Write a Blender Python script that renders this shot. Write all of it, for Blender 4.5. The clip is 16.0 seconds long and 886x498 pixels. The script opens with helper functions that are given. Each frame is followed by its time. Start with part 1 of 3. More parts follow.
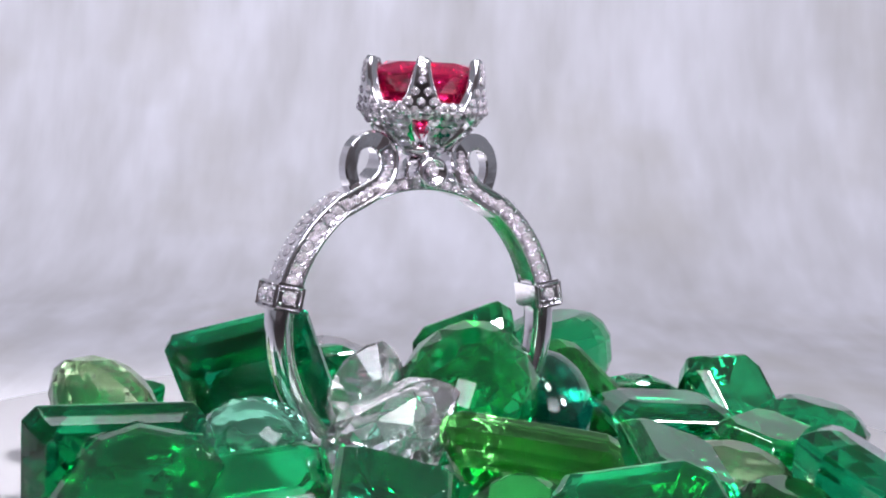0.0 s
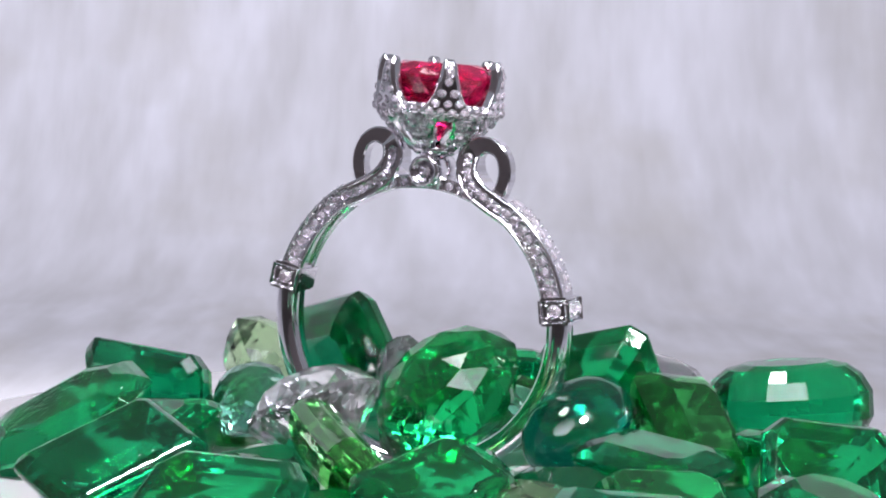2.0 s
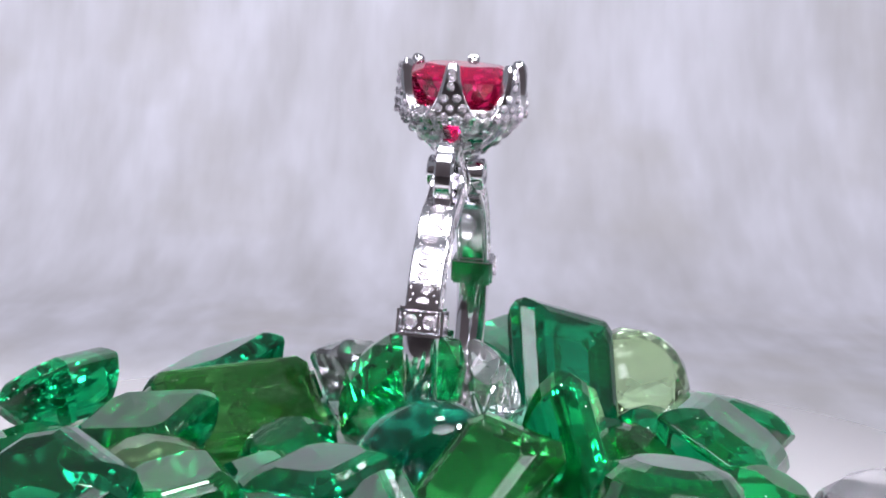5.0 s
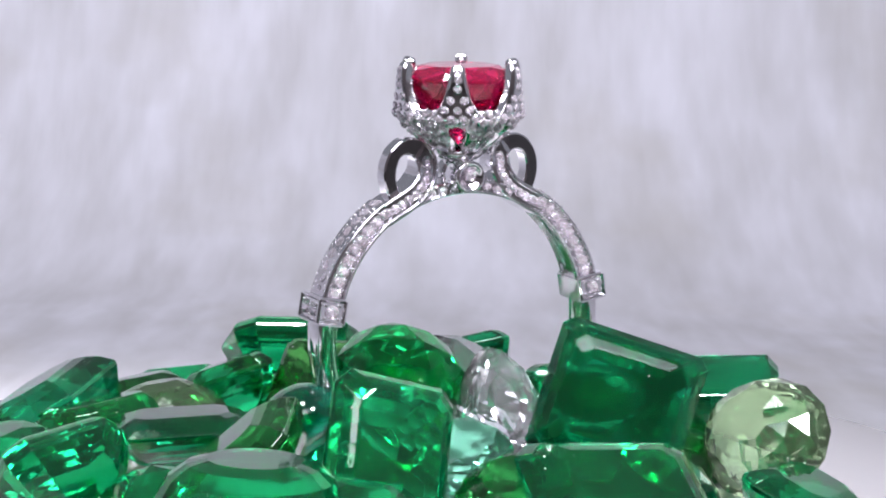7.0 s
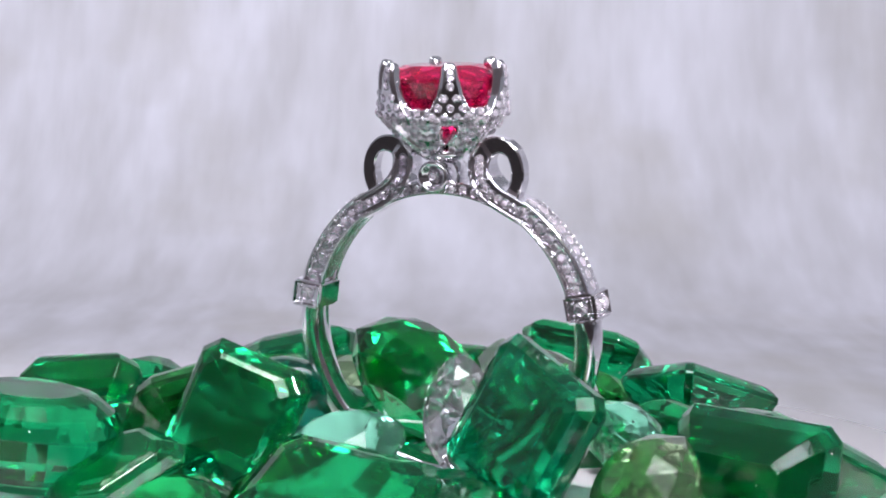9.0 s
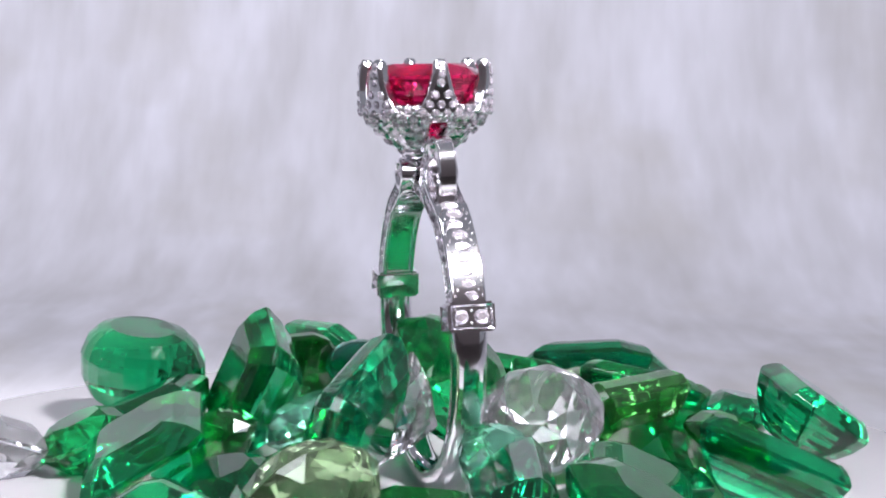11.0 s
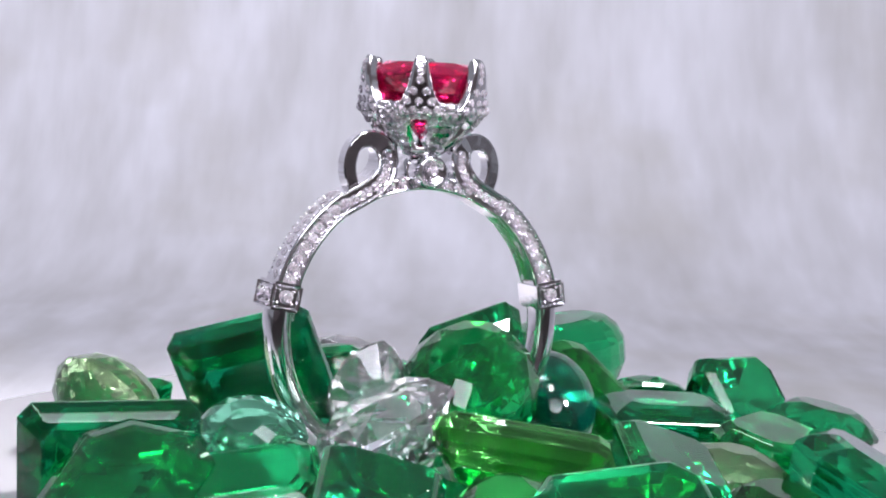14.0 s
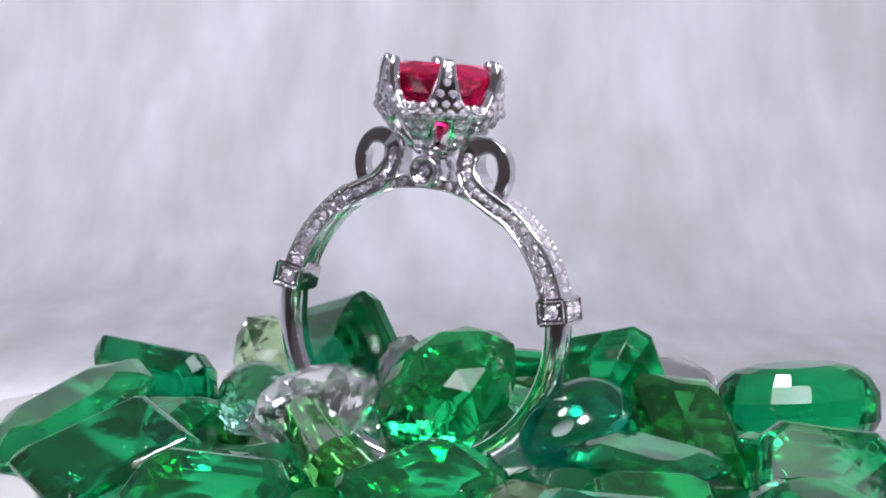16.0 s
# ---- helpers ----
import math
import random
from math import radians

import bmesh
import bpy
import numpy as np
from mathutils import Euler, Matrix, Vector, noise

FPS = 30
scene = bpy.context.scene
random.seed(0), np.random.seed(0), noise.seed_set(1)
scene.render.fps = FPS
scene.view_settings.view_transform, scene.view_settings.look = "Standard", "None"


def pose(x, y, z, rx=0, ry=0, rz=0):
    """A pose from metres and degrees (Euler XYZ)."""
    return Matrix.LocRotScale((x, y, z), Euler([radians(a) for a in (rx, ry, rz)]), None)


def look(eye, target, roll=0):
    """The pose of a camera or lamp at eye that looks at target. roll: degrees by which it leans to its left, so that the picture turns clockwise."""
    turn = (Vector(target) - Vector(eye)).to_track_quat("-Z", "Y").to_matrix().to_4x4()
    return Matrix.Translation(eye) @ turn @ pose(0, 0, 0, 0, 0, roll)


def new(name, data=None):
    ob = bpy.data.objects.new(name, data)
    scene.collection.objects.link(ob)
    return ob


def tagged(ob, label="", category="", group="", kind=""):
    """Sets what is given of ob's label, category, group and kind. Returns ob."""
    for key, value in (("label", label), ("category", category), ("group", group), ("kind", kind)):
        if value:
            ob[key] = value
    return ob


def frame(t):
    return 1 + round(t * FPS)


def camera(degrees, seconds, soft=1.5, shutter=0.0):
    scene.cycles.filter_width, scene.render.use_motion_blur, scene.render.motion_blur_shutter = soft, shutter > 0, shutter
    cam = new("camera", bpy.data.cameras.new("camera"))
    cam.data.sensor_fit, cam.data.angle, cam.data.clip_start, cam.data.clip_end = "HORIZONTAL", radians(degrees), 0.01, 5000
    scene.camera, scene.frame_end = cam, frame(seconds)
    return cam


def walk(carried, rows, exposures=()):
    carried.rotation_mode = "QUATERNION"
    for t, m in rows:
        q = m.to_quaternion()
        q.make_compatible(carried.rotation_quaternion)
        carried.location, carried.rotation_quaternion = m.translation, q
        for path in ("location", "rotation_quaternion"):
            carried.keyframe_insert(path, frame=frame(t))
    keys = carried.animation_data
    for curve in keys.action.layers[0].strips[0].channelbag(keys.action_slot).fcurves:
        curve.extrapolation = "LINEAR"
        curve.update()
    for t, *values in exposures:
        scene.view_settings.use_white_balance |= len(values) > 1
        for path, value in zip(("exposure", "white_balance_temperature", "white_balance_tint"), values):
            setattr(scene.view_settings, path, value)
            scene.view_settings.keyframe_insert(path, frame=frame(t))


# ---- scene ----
MM = 0.001
TURN = 25.876          # degrees per second of the turntable, clockwise from above
T0 = 1.5               # the time at which the table stands as it is built
RINGC = Vector((-1.14, 0.92, 4.03))

# camera: fixed
EYE = Vector((0.0, -0.130, 0.02597))
cam = camera(25.56, 16.0, soft=1.9)
CAM = Matrix.Translation(EYE) @ Matrix.Rotation(-0.0032, 4, "Z") @ Matrix.Rotation(-0.1328, 4, "X") @ Matrix.Rotation(-0.0291, 4, "Y") @ Matrix.Rotation(math.pi / 2, 4, "X")
walk(cam, [(0, CAM), (16, CAM)], exposures=[(0, 0.81), (16, 0.81)])

# ---- world and lamps ----
world = bpy.data.worlds.new("world")
scene.world = world
world.use_nodes = True
bg = world.node_tree.nodes["Background"]
bg.inputs[0].default_value = (0.76, 0.78, 0.92, 1)
bg.inputs[1].default_value = 0.15


def area_lamp(name, eye, target, size, power, colour, spread=180):
    data = bpy.data.lights.new(name, "AREA")
    data.shape, data.size, data.energy, data.color = "DISK", size, power, colour
    data.spread = radians(spread)
    ob = new(name, data)
    ob.matrix_world = look(eye, target)
    return tagged(ob, kind="structure")


area_lamp("lamp_key", (0.17, -0.16, 0.28), (0.006, -0.016, 0.008), 0.08, 0.052, (0.97, 0.94, 1.0), 13)
area_lamp("lamp_panel", (-0.05, -0.04, 0.36), (0, 0.0, 0), 0.12, 0.009, (0.95, 0.97, 1.0), 16)
# Added fill from behind the camera, an assumed source that brightens the fur backdrop.
area_lamp("backdrop_fill", (-0.01, -0.22, 0.30), (-0.03, 0.2, 0.14), 0.26, 0.355, (0.88, 0.88, 1.0), 95)


# ---- materials ----
def material(name, **values):
    m = bpy.data.materials.new(name)
    m.use_nodes = True
    b = m.node_tree.nodes["Principled BSDF"]
    for key, value in values.items():
        b.inputs[key.replace("_", " ")].default_value = value
    return m, m.node_tree, b


def noise_bump(tree, bsdf, scale, strength, distance, detail=4, stretch=(1, 1, 1)):
    n, l = tree.nodes, tree.links
    co, mp, tx, bp = n.new("ShaderNodeTexCoord"), n.new("ShaderNodeMapping"), n.new("ShaderNodeTexNoise"), n.new("ShaderNodeBump")
    mp.inputs["Scale"].default_value = stretch
    tx.inputs["Scale"].default_value, tx.inputs["Detail"].default_value = scale, detail
    bp.inputs["Strength"].default_value, bp.inputs["Distance"].default_value = strength, distance
    l.new(co.outputs["Object"], mp.inputs["Vector"])
    l.new(mp.outputs["Vector"], tx.inputs["Vector"])
    l.new(tx.outputs["Fac"], bp.inputs["Height"])
    l.new(bp.outputs["Normal"], bsdf.inputs["Normal"])
    return mp, tx


def gem_material(name, colour, ior=1.53, rough=0.0, cloud=0.25, clear=0.98, haze=0.11):
    """Cut crystal: coloured transmission, faint clouds in its colour, dust and handling marks in its gloss."""
    m, tree, b = material(name, Transmission_Weight=clear, IOR=ior, Roughness=rough)
    n, l = tree.nodes, tree.links
    co, tx, ramp = n.new("ShaderNodeTexCoord"), n.new("ShaderNodeTexNoise"), n.new("ShaderNodeValToRGB")
    tx.inputs["Scale"].default_value, tx.inputs["Detail"].default_value = 180, 3
    l.new(co.outputs["Object"], tx.inputs["Vector"])
    l.new(tx.outputs["Fac"], ramp.inputs["Fac"])
    c = Vector(colour)
    ramp.color_ramp.elements[0].position, ramp.color_ramp.elements[1].position = 0.35, 0.65
    ramp.color_ramp.elements[0].color = (*(c * (1 - cloud)), 1)
    ramp.color_ramp.elements[1].color = (*c, 1)
    # sparse specks of white dust on the facets
    cell, less, patch, mask, mul, mix, inv = (n.new("ShaderNode" + k) for k in ("TexVoronoi", "Math", "TexNoise", "Math", "Math", "Mix", "Math"))
    fine, bump = n.new("ShaderNodeTexNoise"), n.new("ShaderNodeBump")
    fine.inputs["Scale"].default_value, fine.inputs["Detail"].default_value = 1400, 4
    bump.inputs["Strength"].default_value, bump.inputs["Distance"].default_value = 0.10, 0.00006
    l.new(co.outputs["Object"], fine.inputs["Vector"])
    l.new(fine.outputs["Fac"], bump.inputs["Height"])
    l.new(bump.outputs["Normal"], b.inputs["Normal"])
    cell.inputs["Scale"].default_value, patch.inputs["Scale"].default_value = 1100, 260
    l.new(co.outputs["Object"], cell.inputs["Vector"])
    l.new(co.outputs["Object"], patch.inputs["Vector"])
    less.operation, mask.operation, mul.operation, inv.operation = "LESS_THAN", "GREATER_THAN", "MULTIPLY", "MULTIPLY_ADD"
    less.inputs[1].default_value, mask.inputs[1].default_value = 0.055, 0.60
    l.new(cell.outputs["Distance"], less.inputs[0])
    l.new(patch.outputs["Fac"], mask.inputs[0])
    l.new(less.outputs[0], mul.inputs[0])
    l.new(mask.outputs[0], mul.inputs[1])
    mix.data_type = "RGBA"
    for s in mix.inputs:
        if s.name == "B" and s.type == "RGBA":
            s.default_value = (0.75, 0.78, 0.76, 1)
    l.new(mul.outputs[0], mix.inputs[0])
    l.new(ramp.outputs["Color"], [s for s in mix.inputs if s.name == "A" and s.type == "RGBA"][0])
    l.new([s for s in mix.outputs if s.type == "RGBA"][0], b.inputs["Base Color"])
    inv.inputs[1].default_value, inv.inputs[2].default_value = -0.8 * clear, clear
    l.new(mul.outputs[0], inv.inputs[0])
    l.new(inv.outputs[0], b.inputs["Transmission Weight"])
    dust, mr = n.new("ShaderNodeTexNoise"), n.new("ShaderNodeMapRange")
    dust.inputs["Scale"].default_value, dust.inputs["Detail"].default_value = 900, 6
    l.new(co.outputs["Object"], dust.inputs["Vector"])
    l.new(dust.outputs["Fac"], mr.inputs["Value"])
    mr.inputs["From Min"].default_value, mr.inputs["From Max"].default_value = 0.5, 0.8
    mr.inputs["To Min"].default_value, mr.inputs["To Max"].default_value = rough, rough + haze
    l.new(mr.outputs["Result"], b.inputs["Roughness"])
    return m


GEMS = {
    "emerald": gem_material("emerald_glass", (0.007, 0.50, 0.17)),
    "deep": gem_material("deep_emerald_glass", (0.005, 0.36, 0.14)),
    "green": gem_material("green_glass", (0.010, 0.60, 0.16)),
    "dark": gem_material("dark_emerald_glass", (0.005, 0.36, 0.15), rough=0.02),
    "olive": gem_material("olive_glass", (0.03, 0.38, 0.08)),
    "yellow": gem_material("yellow_green_glass", (0.13, 0.56, 0.13)),
    "pale": gem_material("pale_green_glass", (0.58, 0.82, 0.48)),
    "aqua": gem_material("aqua_glass", (0.30, 0.86, 0.62)),
    "teal": gem_material("teal_glass", (0.006, 0.30, 0.18), rough=0.06),
    "clear": gem_material("clear_crystal", (0.97, 0.97, 1.0), ior=1.68, cloud=0.02, clear=0.98, haze=0.0),
}
RED = gem_material("red_crystal", (0.72, 0.014, 0.13), ior=1.7, clear=0.9)
PAVE = gem_material("pave_crystal", (0.97, 0.90, 0.98), ior=1.95, cloud=0.04, clear=0.88, haze=0.0)

SILVER, _t, _b = material("polished_silver", Metallic=1.0, Roughness=0.10, Base_Color=(0.92, 0.90, 0.93, 1))
noise_bump(_t, _b, 420, 0.16, 0.00012, 3)
_n, _l = _t.nodes, _t.links
_tx, _mr = _n.new("ShaderNodeTexNoise"), _n.new("ShaderNodeMapRange")
_tx.inputs["Scale"].default_value, _tx.inputs["Detail"].default_value = 350, 6
_mr.inputs["To Min"].default_value, _mr.inputs["To Max"].default_value = 0.02, 0.15
_l.new(_tx.outputs["Fac"], _mr.inputs["Value"])
_l.new(_mr.outputs["Result"], _b.inputs["Roughness"])

WHITE, _t, _b = material("white_acrylic", Roughness=0.22, Base_Color=(0.22, 0.215, 0.225, 1))
noise_bump(_t, _b, 60, 0.08, 0.0003, 3)


def fur_material():
    m, tree, b = material("white_faux_fur", Roughness=0.9)
    n, l = tree.nodes, tree.links
    co = n.new("ShaderNodeTexCoord")
    mixes = None
    for scale, stretch, lo, hi in ((150, (1.0, 0.3, 0.36), 0.34, 0.68), (30, (1.0, 0.4, 0.62), 0.34, 0.68), (420, (1.0, 0.3, 0.14), 0.3, 0.7)):
        mp, tx, mr = n.new("ShaderNodeMapping"), n.new("ShaderNodeTexNoise"), n.new("ShaderNodeMapRange")
        mp.inputs["Scale"].default_value = stretch
        tx.inputs["Scale"].default_value, tx.inputs["Detail"].default_value = scale, 2
        l.new(co.outputs["Object"], mp.inputs["Vector"])
        l.new(mp.outputs["Vector"], tx.inputs["Vector"])
        l.new(tx.outputs["Fac"], mr.inputs["Value"])
        mr.inputs["From Min"].default_value, mr.inputs["From Max"].default_value = lo, hi
        if mixes is None:
            mixes = mr.outputs["Result"]
        else:
            ma = n.new("ShaderNodeMix")
            ma.inputs["Factor"].default_value = 0.48 if scale < 100 else 0.12
            l.new(mixes, ma.inputs["A"])
            l.new(mr.outputs["Result"], ma.inputs["B"])
            mixes = ma.outputs["Result"]
    ramp = n.new("ShaderNodeValToRGB")
    ramp.color_ramp.elements[0].color = (0.60, 0.585, 0.59, 1)
    ramp.color_ramp.elements[1].color = (0.88, 0.87, 0.93, 1)
    l.new(mixes, ramp.inputs["Fac"])
    # faint brownish smudges in the pile
    sm, smap, stain = n.new("ShaderNodeTexNoise"), n.new("ShaderNodeMapRange"), n.new("ShaderNodeMix")
    sm.inputs["Scale"].default_value, sm.inputs["Detail"].default_value = 34, 4
    smap.inputs["From Min"].default_value, smap.inputs["From Max"].default_value = 0.53, 0.74
    smap.inputs["To Max"].default_value = 0.55
    stain.data_type = "RGBA"
    l.new(co.outputs["Object"], sm.inputs["Vector"])
    l.new(sm.outputs["Fac"], smap.inputs["Value"])
    l.new(smap.outputs["Result"], stain.inputs[0])
    l.new(ramp.outputs["Color"], [s for s in stain.inputs if s.name == "A" and s.type == "RGBA"][0])
    [s for s in stain.inputs if s.name == "B" and s.type == "RGBA"][0].default_value = (0.56, 0.53, 0.48, 1)
    l.new([s for s in stain.outputs if s.type == "RGBA"][0], b.inputs["Base Color"])
    bp = n.new("ShaderNodeBump")
    bp.inputs["Strength"].default_value, bp.inputs["Distance"].default_value = 0.12, 0.004
    l.new(mixes, bp.inputs["Height"])
    l.new(bp.outputs["Normal"], b.inputs["Normal"])
    return m


FUR = fur_material()


# ---- mesh helpers ----
def mesh_of(name, bm, mat, smooth=False):
    me = bpy.data.meshes.new(name)
    bmesh.ops.recalc_face_normals(bm, faces=bm.faces)
    bm.to_mesh(me)
    bm.free()
    for p in me.polygons:
        p.use_smooth = smooth
    me.materials.append(mat)
    return me


def part(name, bm, mat, parent, label="", smooth=False, soften=0.0):
    ob = new(name, bm if isinstance(bm, bpy.types.Mesh) else mesh_of(name, bm, mat, smooth or soften > 0))
    ob.parent = parent
    if soften:
        mod = ob.modifiers.new("bevel", "BEVEL")
        mod.width, mod.segments, mod.limit_method, mod.angle_limit, mod.harden_normals = soften * MM, 3, "ANGLE", radians(28), True
    return tagged(ob, label=label)


def frame_of(origin, normal, along):
    """A pose whose z is normal and whose x lies along."""
    z = Vector(normal).normalized()
    x = Vector(along)
    x = (x - z * x.dot(z)).normalized()
    y = z.cross(x)
    m = Matrix((x, y, z)).transposed().to_4x4()
    return Matrix.Translation(Vector(origin) * MM) @ m


def hull(points, worn=0.0):
    """The convex body of the points, in mm; worn: how far its edges are rubbed round."""
    bm = bmesh.new()
    for p in points:
        bm.verts.new(Vector(p) * MM)
    bmesh.ops.convex_hull(bm, input=bm.verts)
    bmesh.ops.delete(bm, geom=[v for v in bm.verts if not v.link_faces], context="VERTS")
    bmesh.ops.dissolve_limit(bm, angle_limit=radians(1.5), verts=bm.verts, edges=bm.edges)
    if worn:
        bmesh.ops.bevel(bm, geom=bm.edges[:], offset=worn * MM, segments=2, profile=0.6, affect="EDGES", clamp_overlap=True)
    return bm


# ---- gem cuts: sizes in mm, the table faces +z ----
def step_cut(l, w, h, cut=None):
    """Emerald cut: cut-cornered rectangle, stepped crown and pavilion."""
    c = (random.uniform(0.06, 0.22) if cut is None else cut) * min(l, w)
    pts = []
    t, top = random.uniform(0.11, 0.24), random.uniform(0.22, 0.34)
    deep = random.uniform(0.9, 1.1)
    for inset, z in ((t, top), (t * 0.66, top * 0.84), (t * 0.33, top * 0.60), (0.0, 0.06), (0.0, 0.0), (0.06, -0.22 * deep), (0.14, -0.39 * deep), (0.23, -0.53 * deep), (0.33, -0.64 * deep)):
        a, b = l / 2 - inset * w, w / 2 - inset * w
        k = c * (1 - 1.2 * inset)
        for sx in (-1, 1):
            for sy in (-1, 1):
                pts += [(sx * a, sy * (b - k), z * h), (sx * (a - k), sy * b, z * h)]
    for sx in (-1, 1):
        pts.append((sx * (l / 2 - 0.46 * w), 0, -0.70 * h))
    return hull(pts, 0.07)


def slab_cut(l, w, h, cut=0.07):
    """Square step cut with a framed table and a broad flat back."""
    c = cut * min(l, w)
    pts = []
    for inset, z in ((0.19, 0.36), (0.12, 0.32), (0.06, 0.25), (0.0, 0.06), (0.0, -0.12), (0.05, -0.28), (0.13, -0.42), (0.22, -0.50)):
        a, b = l / 2 - inset * w, w / 2 - inset * w
        for sx in (-1, 1):
            for sy in (-1, 1):
                pts += [(sx * a, sy * (b - c), z * h), (sx * (a - c), sy * b, z * h)]
    return hull(pts, 0.09)


def brilliant(l, w, h, n=8):
    """Round or oval brilliant: table, star, kite and girdle facets, pavilion mains."""
    pts = []

    def ringed(r, z, count, turn=0.0):
        for i in range(count):
            a = 2 * math.pi * (i + turn) / count
            pts.append((l / 2 * r * math.cos(a), w / 2 * r * math.sin(a), z * h))

    ringed(0.56, 0.30, n, 0.5)
    ringed(0.80, 0.205, n, 0.0)
    ringed(1.0, 0.03, 2 * n, 0.0)
    ringed(1.0, -0.03, 2 * n, 0.0)
    ringed(0.58, -0.40, n, 0.5)
    pts.append((0, 0, -0.70 * h))
    return hull(pts)


def checker_cut(l, w, h, n=14):
    """Oval with a domed crown of many small facets."""
    pts = []
    for k, (r, z) in enumerate(((0.30, 0.47), (0.58, 0.39), (0.82, 0.24), (1.0, 0.0), (0.84, -0.20), (0.52, -0.38))):
        m = n if r > 0.4 else n // 2
        for i in range(m):
            a = 2 * math.pi * (i + 0.5 * (k % 2)) / m
            pts.append((l / 2 * r * math.cos(a), w / 2 * r * math.sin(a), z * h))
    pts.append((0, 0, -0.5 * h))
    return hull(pts)


def marquise_cut(l, w, h, n=12):
    """Pointed oval, faceted."""
    pts = []
    for k, (r, z) in enumerate(((0.52, 0.32), (0.80, 0.20), (1.0, 0.03), (1.0, -0.03), (0.55, -0.40))):
        for i in range(n):
            a = 2 * math.pi * (i + 0.5 * (k % 2)) / n
            s = math.sin(a)
            pts.append((l / 2 * r * math.cos(a), w / 2 * r * s * abs(s) ** 0.35, z * h))
    pts.append((0, 0, -0.68 * h))
    return hull(pts)


def cabochon(l, w, h, n=28):
    """Smooth low dome with a softly rounded edge."""
    bm = bmesh.new()
    prof = [(0.0, 0.5), (0.3, 0.475), (0.55, 0.40), (0.76, 0.28), (0.91, 0.12), (0.99, -0.06), (1.0, -0.18), (0.95, -0.32), (0.84, -0.42), (0.5, -0.48), (0.0, -0.5)]
    rows = []
    for r, z in prof:
        if r == 0:
            rows.append([bm.verts.new((0, 0, z * h * MM))])
        else:
            rows.append([bm.verts.new((l / 2 * r * math.cos(2 * math.pi * i / n) * MM, w / 2 * r * math.sin(2 * math.pi * i / n) * MM, z * h * MM)) for i in range(n)])
    for a, b in zip(rows, rows[1:]):
        for i in range(n):
            j = (i + 1) % n
            if len(a) == 1:
                bm.faces.new((a[0], b[i], b[j]))
            elif len(b) == 1:
                bm.faces.new((a[i], b[0], a[j]))
            else:
                bm.faces.new((a[i], b[i], b[j], a[j]))
    return bm


def drum_cut(l, w, h, n=26):
    """Thick oval with steep sides, a low stepped crown and a broad flat table."""
    pts = []
    for r, z in ((0.52, 0.52), (0.72, 0.47), (0.89, 0.35), (1.0, 0.16), (1.0, -0.14), (0.88, -0.34), (0.66, -0.48), (0.36, -0.57)):
        for i in range(n):
            a = 2 * math.pi * i / n
            pts.append((l / 2 * r * math.cos(a), w / 2 * r * math.sin(a), z * h))
    return hull(pts)


MOVING = []            # every thing that rides on the turntable, with its pose at T0


def riding(ob, m):
    MOVING.append((ob, m))
    ob.matrix_world = m
    return ob


CUTS = {"step": step_cut, "slab": slab_cut, "brilliant": brilliant, "checker": checker_cut, "marquise": marquise_cut, "cabochon": cabochon, "drum": drum_cut}


def gem(label, cut, colour, at, size, normal, along):
    """One loose gem of the heap. at: centre in mm; normal: where its table faces; along: its long axis."""
    ob = new("gemstone", mesh_of("gemstone", CUTS[cut](*size), GEMS[colour], cut == "cabochon"))
    tagged(ob, label, "gemstone", "loose gems heaped round the ring")
    return riding(ob, frame_of(at, normal, along))



# ---- setting: one sheet of faux fur, floor and wall in one sweep ----
def backdrop():
    bm = bmesh.new()
    prof = []
    FLOOR = -16.0
    for i in range(14):
        prof.append((-66 + i * 14.3, FLOOR))
    for i in range(1, 13):
        a = math.pi / 2 * i / 12
        prof.append((120 + 60 * math.sin(a), FLOOR + 60 * (1 - math.cos(a))))
    for i in range(1, 7):
        prof.append((180 + 0.4 * i, FLOOR + 60 + 10.0 * i))
    xs = [-420 + 8.0 * i for i in range(106)]
    grid = []
    for y, z in prof:
        row = []
        for x in xs:
            k = min(1.0, max(0.0, (z + 10) / 60.0))
            d = 5.0 * noise.noise(Vector((x * 0.018, z * 0.004, 3.1))) + 2.2 * noise.noise(Vector((x * 0.06, z * 0.010, 7.7)))
            row.append(bm.verts.new((x * MM, (y + k * d) * MM, (z + (1 - k) * 0.6 * noise.noise(Vector((x * 0.03, y * 0.03, 0)))) * MM)))
        grid.append(row)
    for a, b in zip(grid, grid[1:]):
        for i in range(len(xs) - 1):
            bm.faces.new((a[i], a[i + 1], b[i + 1], b[i]))
    ob = new("backdrop", mesh_of("backdrop", bm, FUR, True))
    return tagged(ob, "white long-pile faux fur cloth hung behind and under the table", "cloth", kind="structure")


backdrop()


# Added dark ground, out of view: keeps low reflections in the silver dark.
def unseen_floor():
    bm = bmesh.new()
    bmesh.ops.create_grid(bm, x_segments=2, y_segments=2, size=0.9)
    bmesh.ops.translate(bm, verts=bm.verts, vec=(0, 0, -0.0185))
    m, tree, bs = material("unseen_floor_brown", Roughness=0.5, Base_Color=(0.07, 0.055, 0.05, 1))
    noise_bump(tree, bs, 30, 0.2, 0.001, 5, (1, 8, 1))
    return tagged(new("floor", mesh_of("floor", bm, m)), "unseen dark brown sheet under the fur cloth, added to darken reflections", "table top", kind="structure")


unseen_floor()


